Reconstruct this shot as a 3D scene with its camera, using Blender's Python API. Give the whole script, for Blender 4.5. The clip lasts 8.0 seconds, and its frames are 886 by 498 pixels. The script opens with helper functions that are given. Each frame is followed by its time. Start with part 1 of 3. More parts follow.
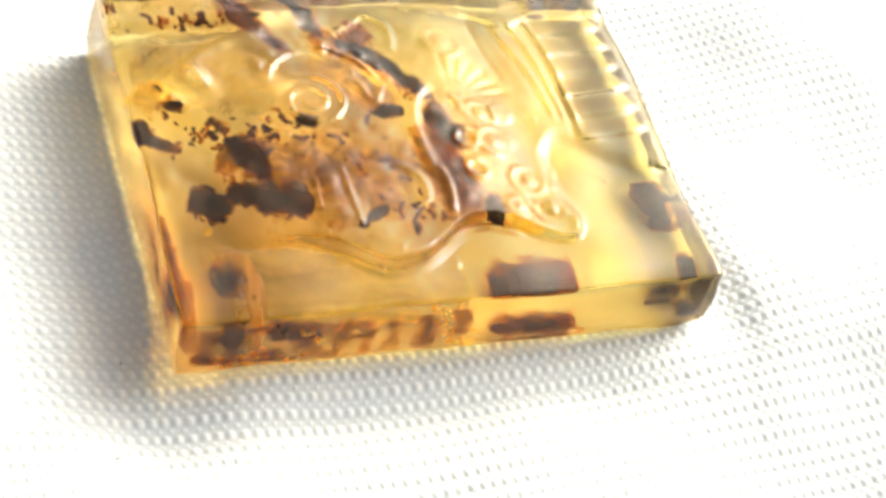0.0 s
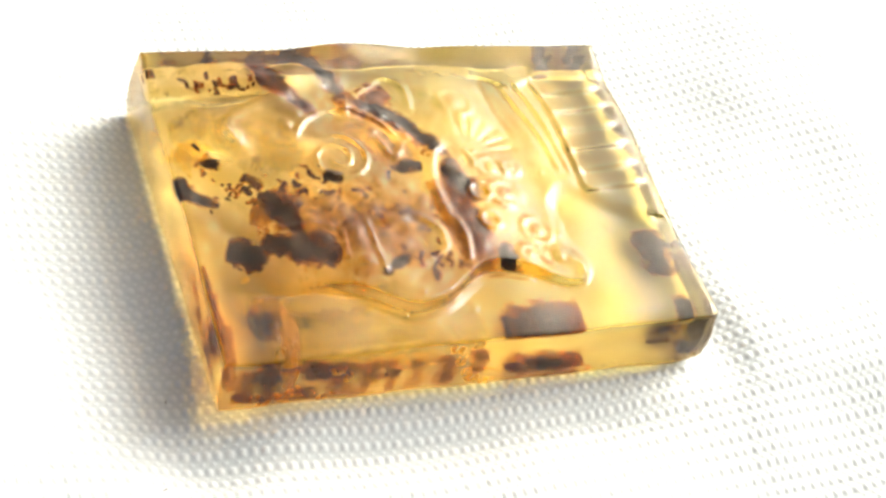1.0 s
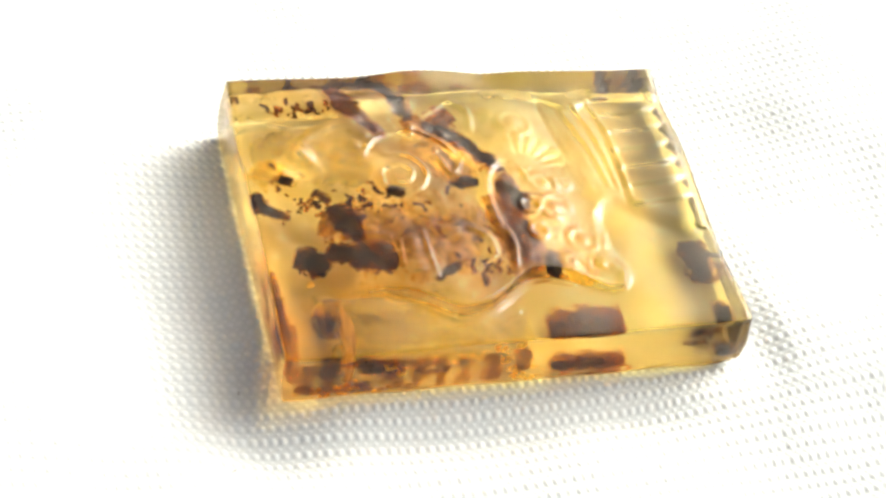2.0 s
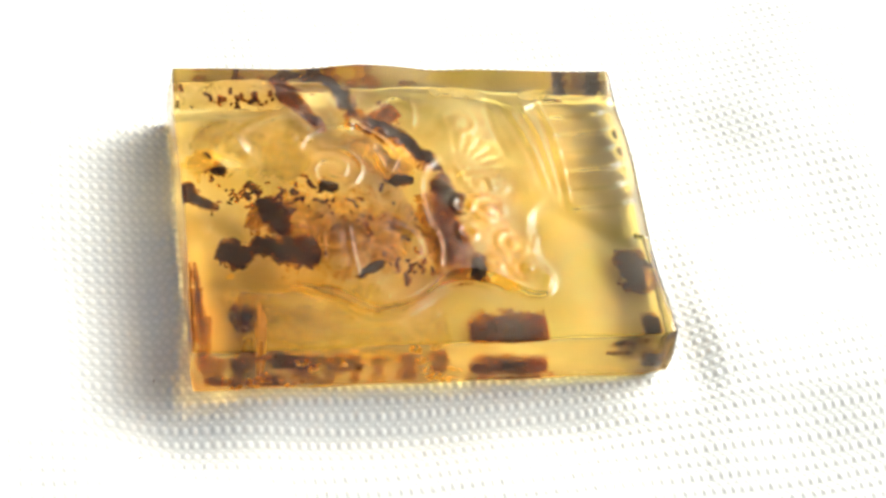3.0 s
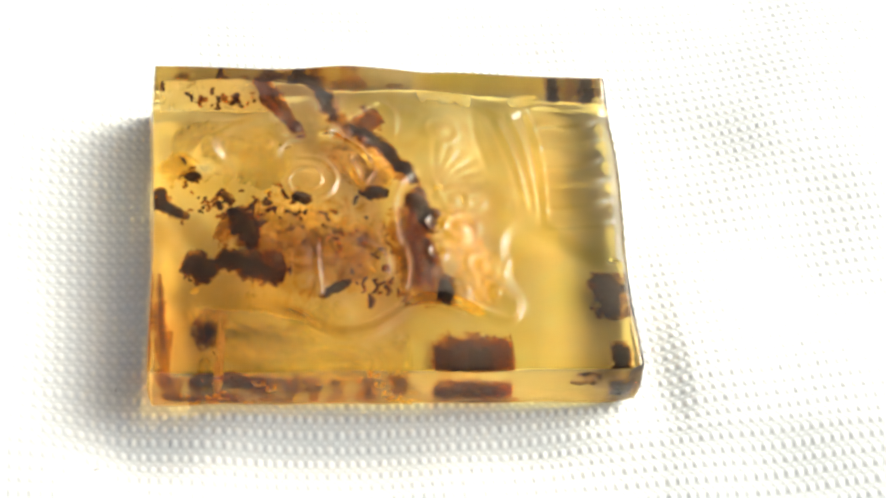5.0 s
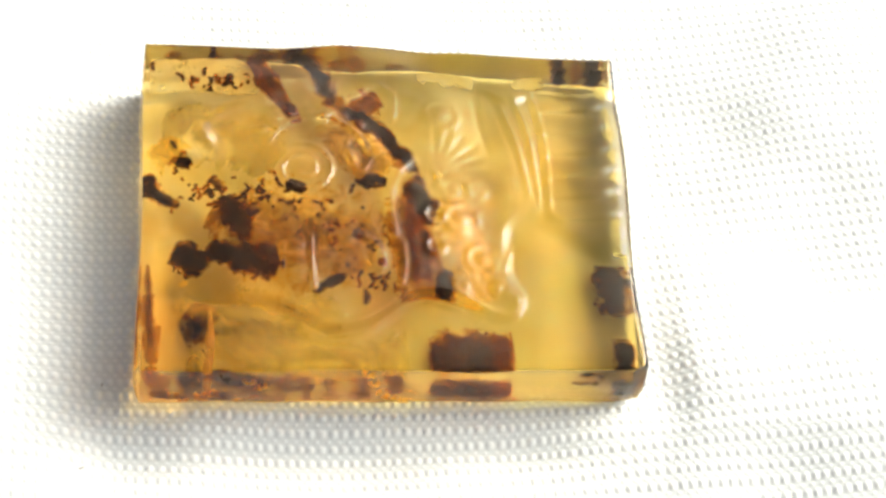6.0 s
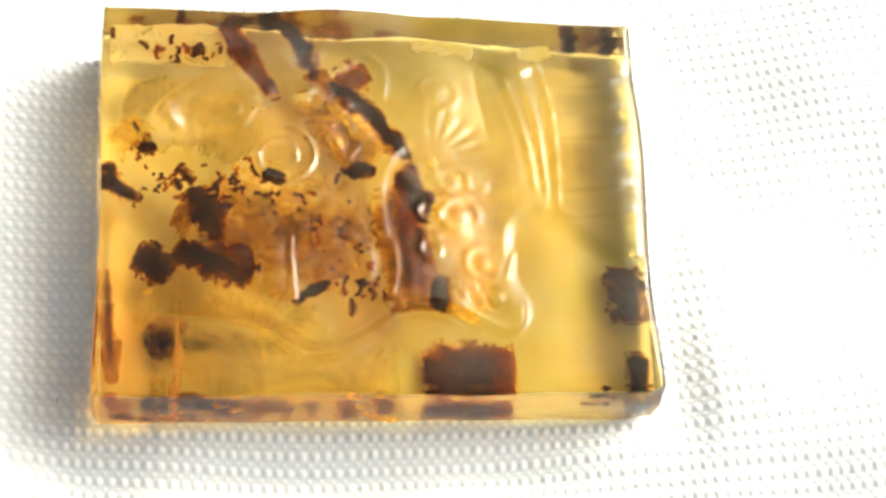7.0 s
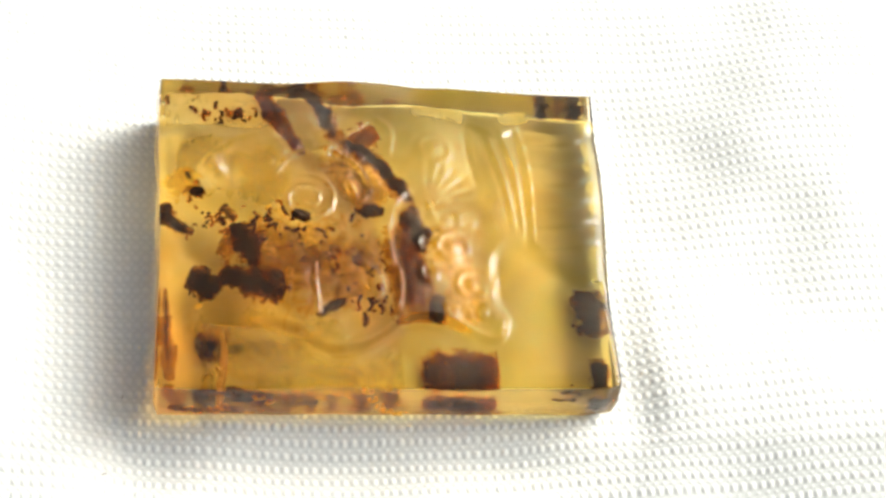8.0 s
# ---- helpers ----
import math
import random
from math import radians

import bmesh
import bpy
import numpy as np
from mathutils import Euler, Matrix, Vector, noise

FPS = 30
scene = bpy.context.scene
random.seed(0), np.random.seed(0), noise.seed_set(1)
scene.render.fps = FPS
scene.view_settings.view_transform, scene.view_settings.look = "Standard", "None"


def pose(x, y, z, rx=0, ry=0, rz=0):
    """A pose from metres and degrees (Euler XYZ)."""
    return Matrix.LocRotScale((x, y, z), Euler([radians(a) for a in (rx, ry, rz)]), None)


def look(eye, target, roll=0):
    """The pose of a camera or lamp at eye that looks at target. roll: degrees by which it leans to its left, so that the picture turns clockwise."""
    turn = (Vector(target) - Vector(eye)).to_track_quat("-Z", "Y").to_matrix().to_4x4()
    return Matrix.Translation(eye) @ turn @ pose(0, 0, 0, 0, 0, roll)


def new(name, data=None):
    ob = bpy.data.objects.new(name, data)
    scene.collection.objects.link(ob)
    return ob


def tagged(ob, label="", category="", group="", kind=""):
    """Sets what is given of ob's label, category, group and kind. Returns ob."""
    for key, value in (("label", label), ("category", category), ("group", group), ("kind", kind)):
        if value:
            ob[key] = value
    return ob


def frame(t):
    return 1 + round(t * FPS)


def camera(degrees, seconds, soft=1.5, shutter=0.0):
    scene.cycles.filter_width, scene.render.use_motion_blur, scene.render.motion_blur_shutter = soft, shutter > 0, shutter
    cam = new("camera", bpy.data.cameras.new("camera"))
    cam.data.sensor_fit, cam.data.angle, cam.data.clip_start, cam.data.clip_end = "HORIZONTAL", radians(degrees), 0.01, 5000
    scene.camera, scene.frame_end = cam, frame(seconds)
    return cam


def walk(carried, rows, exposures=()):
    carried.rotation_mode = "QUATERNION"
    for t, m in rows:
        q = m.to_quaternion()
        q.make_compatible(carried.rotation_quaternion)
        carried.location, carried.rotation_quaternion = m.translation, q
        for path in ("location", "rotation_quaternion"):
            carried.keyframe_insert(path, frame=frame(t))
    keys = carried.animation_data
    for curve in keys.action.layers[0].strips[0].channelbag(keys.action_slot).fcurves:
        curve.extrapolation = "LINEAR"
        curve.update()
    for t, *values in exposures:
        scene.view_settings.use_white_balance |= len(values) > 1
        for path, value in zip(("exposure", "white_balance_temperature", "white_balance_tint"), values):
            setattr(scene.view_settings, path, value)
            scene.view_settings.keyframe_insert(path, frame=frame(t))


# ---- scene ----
# clear light paths through the polished amber
scene.cycles.blur_glossy = 0.0
cam = camera(29.91, 8.0, soft=2.9, shutter=0.5)

PATH = [
    (0, (-0.03904, -0.06857, 0.07782), (-0.00173, -0.00989, 0.00595), 21.37),
    (0.5, (-0.04217, -0.07082, 0.08181), (-0.00487, -0.01076, 0.01109), 21.00),
    (1, (-0.04417, -0.07286, 0.08370), (-0.00598, -0.01257, 0.01366), 20.81),
    (1.5, (-0.04359, -0.07661, 0.08619), (-0.00755, -0.01474, 0.01637), 19.22),
    (1.7, (-0.04159, -0.08085, 0.08888), (-0.00940, -0.01741, 0.01860), 16.91),
    (2.8, (-0.02974, -0.08387, 0.09684), (-0.00684, -0.01960, 0.02374), 13.30),
    (3, (-0.02541, -0.08357, 0.09589), (-0.00432, -0.01933, 0.02221), 13.36),
    (3.5, (-0.02113, -0.07572, 0.09626), (-0.00663, -0.01337, 0.01944), 10.80),
    (4, (-0.01726, -0.06574, 0.09041), (-0.00283, -0.00675, 0.01097), 11.76),
    (4.5, (-0.01397, -0.07244, 0.10113), (-0.00011, -0.01466, 0.02069), 11.82),
    (5, (-0.01512, -0.07495, 0.10330), (-0.00043, -0.01629, 0.02365), 12.68),
    (6.3, (-0.01383, -0.06123, 0.10161), (0.00091, -0.00947, 0.01733), 15.23),
    (6.5, (-0.01352, -0.05563, 0.10005), (0.00138, -0.00657, 0.01421), 16.28),
    (7, (-0.01365, -0.05274, 0.09740), (0.00235, -0.00608, 0.01040), 18.17),
    (7.5, (-0.01623, -0.06746, 0.11211), (-0.00057, -0.01616, 0.02770), 16.28),
    (8, (-0.01857, -0.06941, 0.11441), (-0.00150, -0.01708, 0.03092), 17.42),
]
walk(cam, [(t, look(eye, target, roll)) for t, eye, target, roll in PATH], exposures=[
    (0, -0.82, 6500, 0), (3.0, -0.83, 6500, 0), (4.0, -0.6, 6500, 0), (5.0, -0.89, 6500, 0), (6.5, -0.88, 6500, 0), (7.0, -0.72, 6500, 0), (7.5, -0.97, 6500, 0), (8, -1.03, 6500, 0)])

# ---- light ----
SUN_AZ, SUN_EL = radians(68), radians(39)
world = bpy.data.worlds.new("sky")
scene.world = world
world.use_nodes = True
sky = world.node_tree.nodes.new("ShaderNodeTexSky")
sky.sky_type = "NISHITA"
sky.sun_disc = False
sky.sun_elevation, sky.sun_rotation = SUN_EL, SUN_AZ
sky.air_density, sky.dust_density, sky.ozone_density = 0.14, 9.0, 0.0
background = world.node_tree.nodes["Background"]
background.inputs["Strength"].default_value = 0.73
world.node_tree.links.new(sky.outputs["Color"], background.inputs["Color"])

sun = new("sun", bpy.data.lights.new("sun", "SUN"))
sun.data.energy, sun.data.angle, sun.data.color = 0.73, radians(29), (1.0, 0.98, 0.955)
toward = Vector((math.sin(SUN_AZ) * math.cos(SUN_EL), math.cos(SUN_AZ) * math.cos(SUN_EL), math.sin(SUN_EL)))
sun.matrix_world = look(toward * 0.6, (0, 0, 0))

MM = 0.001


# ---- materials ----
class Nodes:
    """Short hand for a node material."""

    def __init__(self, name):
        self.material = bpy.data.materials.new(name)
        self.material.use_nodes = True
        self.tree = self.material.node_tree
        self.shader = self.tree.nodes["Principled BSDF"]
        self.output = self.tree.nodes["Material Output"]

    def add(self, kind, **values):
        node = self.tree.nodes.new(kind)
        for key, value in values.items():
            node.inputs[key.replace("_", " ")].default_value = value
        return node

    def link(self, a, b):
        self.tree.links.new(a, b)

    def place(self):
        return self.add("ShaderNodeTexCoord").outputs["Object"]

    def noise(self, scale, detail=4.0, rough=0.55, distortion=0.0):
        node = self.add("ShaderNodeTexNoise", Scale=scale, Detail=detail, Roughness=rough, Distortion=distortion)
        self.link(self.place(), node.inputs["Vector"])
        return node.outputs["Fac"]

    def ramp(self, fac, *stops):
        node = self.add("ShaderNodeValToRGB")
        cr = node.color_ramp
        while len(cr.elements) < len(stops):
            cr.elements.new(0.5)
        for element, (at, colour) in zip(cr.elements, stops):
            element.position, element.color = at, (*colour, 1)
        self.link(fac, node.inputs["Fac"])
        return node.outputs["Color"]

    def bump(self, fac, strength, distance):
        node = self.add("ShaderNodeBump", Strength=strength, Distance=distance)
        self.link(fac, node.inputs["Height"])
        return node.outputs["Normal"]


def cloth_material():
    """Thick bleached floats over a thinner ground, painted with the gaps' bluish shade."""
    n = Nodes("white woven cloth")
    weave_shade = n.add("ShaderNodeAttribute")
    weave_shade.attribute_name = "weave_shade"
    mix = n.add("ShaderNodeMix")
    mix.data_type = "RGBA"
    n.link(weave_shade.outputs["Fac"], mix.inputs[0])
    n.link(n.ramp(n.noise(60, 3), (0.3, (0.51, 0.548, 0.553)), (0.7, (0.54, 0.578, 0.583))), mix.inputs[6])
    n.link(n.ramp(n.noise(60, 3), (0.3, (0.582, 0.615, 0.62)), (0.7, (0.612, 0.645, 0.65))), mix.inputs[7])
    n.link(mix.outputs[2], n.shader.inputs["Base Color"])
    n.shader.inputs["Roughness"].default_value = 0.75
    n.link(n.bump(n.noise(9000, 2), 0.3, 0.05 * MM), n.shader.inputs["Normal"])
    return n.material


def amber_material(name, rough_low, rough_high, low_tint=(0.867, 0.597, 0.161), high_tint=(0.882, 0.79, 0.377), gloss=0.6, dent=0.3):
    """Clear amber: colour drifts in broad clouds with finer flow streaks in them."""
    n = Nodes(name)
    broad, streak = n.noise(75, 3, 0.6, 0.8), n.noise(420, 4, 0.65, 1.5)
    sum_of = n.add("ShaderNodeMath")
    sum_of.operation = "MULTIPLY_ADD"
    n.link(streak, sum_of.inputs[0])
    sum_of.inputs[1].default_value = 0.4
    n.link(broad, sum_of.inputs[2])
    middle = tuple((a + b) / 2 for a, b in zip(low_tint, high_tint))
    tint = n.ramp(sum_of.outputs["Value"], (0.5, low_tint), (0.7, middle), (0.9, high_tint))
    # browner at one end of the piece, greener at the other
    split, along = n.add("ShaderNodeSeparateXYZ"), n.add("ShaderNodeMapRange", From_Min=-14 * MM, From_Max=11 * MM)
    n.link(n.place(), split.inputs["Vector"])
    n.link(split.outputs["X"], along.inputs["Value"])
    drift = n.add("ShaderNodeMix")
    drift.data_type, drift.blend_type = "RGBA", "MULTIPLY"
    drift.inputs[0].default_value = 1.0
    n.link(tint, drift.inputs[6])
    n.link(n.ramp(along.outputs["Result"], (0.0, (1.0, 0.965, 0.915)), (1.0, (0.90, 0.875, 0.635))), drift.inputs[7])
    n.link(drift.outputs[2], n.shader.inputs["Base Color"])
    n.link(n.ramp(n.noise(160, 4), (0.4, (rough_low,) * 3), (0.65, (rough_high,) * 3)), n.shader.inputs["Roughness"])
    n.shader.inputs["IOR"].default_value = 1.54
    n.shader.inputs["Transmission Weight"].default_value = 1.0
    n.shader.inputs["Specular IOR Level"].default_value = 0.5
    n.shader.inputs["Specular Tint"].default_value = (gloss, gloss * 0.96, gloss * 0.88, 1)
    n.link(n.bump(n.noise(700, 5, 0.6), dent, 0.06 * MM), n.shader.inputs["Normal"])
    return n.material


def debris_material(name, core, rim, low, high, scale=1400, thin=(0.85, 0.5, 0.2)):
    """Old plant matter: dense in the middle, broken up and see-through towards its torn rim."""
    n = Nodes(name)
    torn = n.add("ShaderNodeAttribute")
    torn.attribute_name = "torn"
    body = n.add("ShaderNodeMath")
    body.operation = "MULTIPLY_ADD"
    n.link(torn.outputs["Fac"], body.inputs[0])
    body.inputs[1].default_value = -0.55
    grain = n.add("ShaderNodeMath")
    grain.operation = "MULTIPLY_ADD"
    n.link(n.noise(scale, 7, 0.7, 0.7), grain.inputs[0])
    grain.inputs[1].default_value, grain.inputs[2].default_value = 1.9, -0.45
    n.link(grain.outputs["Value"], body.inputs[2])
    n.link(n.ramp(body.outputs["Value"], (low, rim), (low + 0.3, core)), n.shader.inputs["Base Color"])
    n.shader.inputs["Roughness"].default_value = 0.6
    n.shader.inputs["Specular IOR Level"].default_value = 0.05
    clear = n.add("ShaderNodeBsdfTransparent")
    n.link(n.ramp(body.outputs["Value"], (low - 0.2, (1, 1, 1)), (low, thin)), clear.inputs["Color"])
    mix = n.add("ShaderNodeMixShader")
    n.link(n.ramp(body.outputs["Value"], (low, (0, 0, 0)), (high, (1, 1, 1))), mix.inputs["Fac"])
    n.link(clear.outputs["BSDF"], mix.inputs[1])
    n.link(n.shader.outputs["BSDF"], mix.inputs[2])
    n.link(mix.outputs["Shader"], n.output.inputs["Surface"])
    return n.material


def spangle_material(name, low, high, metal, gap, most=1.0):
    """A crack in the amber that throws the light back; broken by clear gaps."""
    n = Nodes(name)
    n.link(n.ramp(n.noise(900, 4), (0.35, low), (0.65, high)), n.shader.inputs["Base Color"])
    n.shader.inputs["Metallic"].default_value = metal
    n.shader.inputs["Roughness"].default_value = 0.35
    n.link(n.bump(n.noise(2500, 3), 0.6, 0.05 * MM), n.shader.inputs["Normal"])
    clear = n.add("ShaderNodeBsdfTransparent")
    lit = n.add("ShaderNodeBsdfTranslucent", Color=(*high, 1))
    both = n.add("ShaderNodeMixShader", Fac=0.45)
    n.link(n.shader.outputs["BSDF"], both.inputs[1])
    n.link(lit.outputs["BSDF"], both.inputs[2])
    mix = n.add("ShaderNodeMixShader")
    n.link(n.ramp(n.noise(1100, 4, 0.6, 1.0), (gap, (0, 0, 0)), (gap + 0.1, (most,) * 3)), mix.inputs["Fac"])
    n.link(clear.outputs["BSDF"], mix.inputs[1])
    n.link(both.outputs["Shader"], mix.inputs[2])
    n.link(mix.outputs["Shader"], n.output.inputs["Surface"])
    return n.material


def lint_material():
    n = Nodes("grey lint")
    n.link(n.ramp(n.noise(4000, 2), (0.3, (0.2, 0.2, 0.2)), (0.7, (0.34, 0.33, 0.32))), n.shader.inputs["Base Color"])
    n.shader.inputs["Roughness"].default_value = 0.9
    return n.material


CLOTH = cloth_material()
AMBER = amber_material("polished golden amber", 0.015, 0.06)
# paler tint on the sides lets more light glow through
AMBER_SIDE = amber_material("amber, paler tint of the sides", 0.05, 0.15, (1.0, 0.79, 0.27), (1.0, 0.89, 0.45), 0.5)
# deep front tint stands in for light absorbed on its long way through
AMBER_FRONT = amber_material("amber, front tinted for its long light path", 0.06, 0.2, (0.88, 0.48, 0.08), (0.94, 0.65, 0.16), 0.28, 0.9)
AMBER_BASE = amber_material("amber, duller underside", 0.38, 0.55)
BLACK = debris_material("charred bark", (0.017, 0.013, 0.014), (0.09, 0.038, 0.02), 0.08, 0.28, 1000, (0.72, 0.44, 0.22))
BROWN = debris_material("brown bark", (0.05, 0.024, 0.012), (0.16, 0.075, 0.03), 0.06, 0.5, 1100, (0.88, 0.62, 0.36))
DENSE = debris_material("dense brown bark", (0.035, 0.015, 0.009), (0.13, 0.05, 0.022), -0.05, 0.3, 900, (0.8, 0.45, 0.2))
RED = debris_material("red-brown wood fibre", (0.14, 0.046, 0.022), (0.31, 0.115, 0.052), -0.1, 0.65, 1300, (0.9, 0.6, 0.36))
RUSSET = debris_material("russet film", (0.16, 0.06, 0.02), (0.36, 0.16, 0.045), 0.15, 1.3, 700, (0.965, 0.83, 0.60))
HALO = debris_material("reddish rim of bark", (0.08, 0.034, 0.016), (0.2, 0.09, 0.036), -0.05, 1.5, 900, (0.90, 0.68, 0.42))
STAIN = debris_material("soft brown stain", (0.13, 0.06, 0.02), (0.28, 0.14, 0.045), -0.05, 1.3, 500, (0.92, 0.72, 0.46))
SKIN = debris_material("brown weathered skin", (0.22, 0.085, 0.02), (0.42, 0.20, 0.05), 0.0, 2.2, 480, (0.97, 0.82, 0.5))
# also serves as painted glow along the front base
GOLD = debris_material("golden cloud and painted glow", (0.9, 0.62, 0.15), (0.95, 0.72, 0.26), 0.05, 1.5, 620, (1.0, 0.92, 0.66))
VEIL = debris_material("milky flow veil", (0.56, 0.45, 0.13), (0.66, 0.54, 0.2), 0.1, 4.6, 170, (0.98, 0.95, 0.84))
SPANGLE = spangle_material("gold stress crack in amber", (0.9, 0.42, 0.06), (1.0, 0.76, 0.22), 0.3, 0.45)
LEAF = spangle_material("deep gold crack in amber", (1.0, 0.68, 0.12), (1.0, 0.88, 0.35), 0.0, 0.3)
DULL = spangle_material("dull orange crack in amber", (0.7, 0.38, 0.1), (0.9, 0.6, 0.22), 0.0, 0.36, 0.7)
FLAKE = spangle_material("pale crack in amber", (0.97, 0.84, 0.48), (1.0, 0.95, 0.74), 0.0, 0.34, 0.6)
LINT = lint_material()


# ---- cloth ----
def grid_mesh(name, points, rows, columns, material, smooth=True):
    """A mesh of rows x columns points."""
    mesh = bpy.data.meshes.new(name)
    index = np.arange(rows * columns, dtype=np.int32).reshape(rows, columns)
    quads = np.stack([index[:-1, :-1], index[:-1, 1:], index[1:, 1:], index[1:, :-1]], -1).reshape(-1, 4)
    build_mesh(mesh, points.reshape(-1, 3), quads, smooth)
    mesh.materials.append(material)
    return mesh


def build_mesh(mesh, points, quads, smooth=True):
    mesh.vertices.add(len(points))
    mesh.vertices.foreach_set("co", np.ascontiguousarray(points, dtype=np.float32).ravel())
    mesh.loops.add(quads.size)
    mesh.loops.foreach_set("vertex_index", np.ascontiguousarray(quads, dtype=np.int32).ravel())
    mesh.polygons.add(len(quads))
    mesh.polygons.foreach_set("loop_start", np.arange(0, quads.size, 4, dtype=np.int32))
    mesh.polygons.foreach_set("use_smooth", np.full(len(quads), smooth))
    mesh.update(calc_edges=True)
    mesh.validate()


def bell(x, y, cx, cy, sx, sy, turn=0.0):
    c, s = math.cos(radians(turn)), math.sin(radians(turn))
    a, b = (x - cx) * c + (y - cy) * s, -(x - cx) * s + (y - cy) * c
    return np.exp(-(a / sx) ** 2 - (b / sy) ** 2)


def step(d, width):
    t = np.clip(d / width + 0.5, 0, 1)
    return t * t * (3 - 2 * t)


def drape(x, y):
    """The lie of the cloth, in mm: soft folds, pressed flat under the slab."""
    z = 2.0 * bell(x, y, 41, 20, 9, 22, -6) + 1.5 * bell(x, y, 36, -12, 18, 6, -10) + 0.45 * bell(x, y, 24, -17, 8, 4, 20)
    z += 1.2 * bell(x, y, 4, -24, 8, 6, 10) - 0.9 * bell(x, y, -27, -6, 7, 20) - 0.22 * np.clip(-15 - y, 0, 30)
    z += 0.9 * bell(x, y, -33, 14, 6, 14, -20) + 0.8 * bell(x, y, -20, -25, 10, 4, -15) + 0.8 * bell(x, y, 8, 27, 14, 4, 5)
    z -= 1.0 * bell(x, y, -5, -16.5, 18, 3, 2) + 0.14 * np.clip(-14.5 - y, 0, 8) * bell(x, 0 * y, 0, 0, 15, 1)
    z += 0.075 * np.clip(x - 19, 0, 45)
    z += 0.2 * bell(x, y, 27, 4, 4, 9, -35) - 0.25 * bell(x, y, 31, -3, 5, 10, -30) + 0.3 * bell(x, y, 30, 18, 5, 7, 25) - 0.4 * bell(x, y, -30, 2, 4, 9, 10)
    z += 0.38 * np.sin(x * 0.21 + 0.9 * np.sin(y * 0.13)) * np.sin(y * 0.17 + 0.8 * np.sin(x * 0.11 + 1))
    z += 0.10 * np.sin(x * 0.55 + y * 0.2) * np.sin(y * 0.43 - x * 0.12)
    beyond = np.hypot(np.clip(np.abs(x) - 18.2, 0, None), np.clip(np.abs(y - 0.8) - 13.8, 0, None))
    near = np.clip(beyond / 4, 0, 1)
    # it sags away from the front edge and the front left corner
    sag = 1.2 * bell(x, y, -19.2, -14.8, 4.5, 5.0) + 0.75 * bell(x, y, -4, -15.6, 14, 2.8) + 0.4 * bell(x, y, -20.4, -4, 2.4, 10)
    return z * near * near * (3 - 2 * near) - sag


def weave(x, y):
    """Plain weave with thick and thin picks by turns, in mm: broad pads, and small ones between them."""
    turn = radians(2.5)
    X = x * math.cos(turn) + y * math.sin(turn)
    Y = -x * math.sin(turn) + y * math.cos(turn)
    left = np.clip(-4 - X, 0, None)
    Y = Y - 0.13 * left ** 2 / (left + 6)
    X = X / 0.74 + 0.07 * np.sin(Y * 0.31 + 1.0) + 0.09 * np.sin(X * 0.63) + 0.05 * np.sin(X * 2.1 + Y * 0.2)
    Y = Y / 0.99 + 0.07 * np.sin(X * 0.23) + 0.08 * np.sin(Y * 0.77) + 0.05 * np.sin(Y * 2.3 + X * 0.15)

    def pads(a, b, wide, deep, power):
        i, j = np.round(a), np.round(b)
        k = (np.abs((a - i) / wide) ** power + np.abs((b - j) / deep) ** power) ** (1 / power)
        size = 1 + 0.16 * np.sin(i * 12.9898 + j * 78.233) * np.cos(i * 3.1 - j * 1.7)
        return size * np.clip(1 - k ** 2.6, 0, 1) ** 0.8

    thick = pads(X, Y, 0.34, 0.27, 3.2)
    thin = pads(X + 0.45, Y + 0.5, 0.22, 0.12, 2.4)
    # second value: 1 on the pads, 0 in gaps that take the shade colour
    return np.maximum(0.105 * thick, 0.06 * thin), np.clip(np.maximum(thick, 0.75 * thin) * 2.2, 0, 1)


def build_cloth():
    cell = 0.105
    fine_x, fine_y = np.arange(-38, 58.01, cell), np.arange(-32, 40.01, cell)
    far = np.cumsum(cell * 1.17 ** np.arange(1, 46))
    xs = np.concatenate([fine_x[0] - far[::-1], fine_x, fine_x[-1] + far])
    ys = np.concatenate([fine_y[0] - far[::-1], fine_y, fine_y[-1] + far])
    x, y = np.meshgrid(xs, ys)
    out = np.maximum(np.maximum(-38 - x, x - 58), np.maximum(-32 - y, y - 40))
    fade = np.clip(1 - out / 4, 0, 1)
    rise, weave_shade = weave(x, y)
    # pressed flat under most of the slab
    press = step(15.5 - np.abs(x + 1.5), 3) * step(12.0 - np.abs(y - 1.0), 3) * (1 - 0.5 * bell(x, y, 12, -9, 7, 5))
    rise, weave_shade = rise * (1 - 0.8 * press), weave_shade + (0.55 - weave_shade) * 0.8 * press
    z = drape(x, y) + fade * rise - 0.09
    mesh = grid_mesh("cloth", np.stack([x, y, z], -1) * MM, len(ys), len(xs), CLOTH)
    mesh.attributes.new("weave_shade", "FLOAT", "POINT").data.foreach_set("value", (fade * weave_shade + (1 - fade) * 0.4).ravel().astype(np.float32))
    return tagged(new("cloth", mesh), "white cotton cloth woven with thick floats, softly creased", "cloth", kind="structure")


build_cloth()


# ---- amber slab ----
def part(name, mesh, parent, label=""):
    ob = new(name, mesh)
    ob.parent = parent
    return tagged(ob, label)


def curve_points(points, steps=8):
    """A smooth line through the points."""
    p = [Vector(q) for q in points]
    p = [p[0] * 2 - p[1], *p, p[-1] * 2 - p[-2]]
    line = []
    for a, b, c, d in zip(p, p[1:], p[2:], p[3:]):
        for k in range(steps):
            t = k / steps
            line.append(0.5 * (2 * b + (c - a) * t + (2 * a - 5 * b + 4 * c - d) * t * t + (3 * b - a - 3 * c + d) * t ** 3))
    line.append(p[-2])
    return line


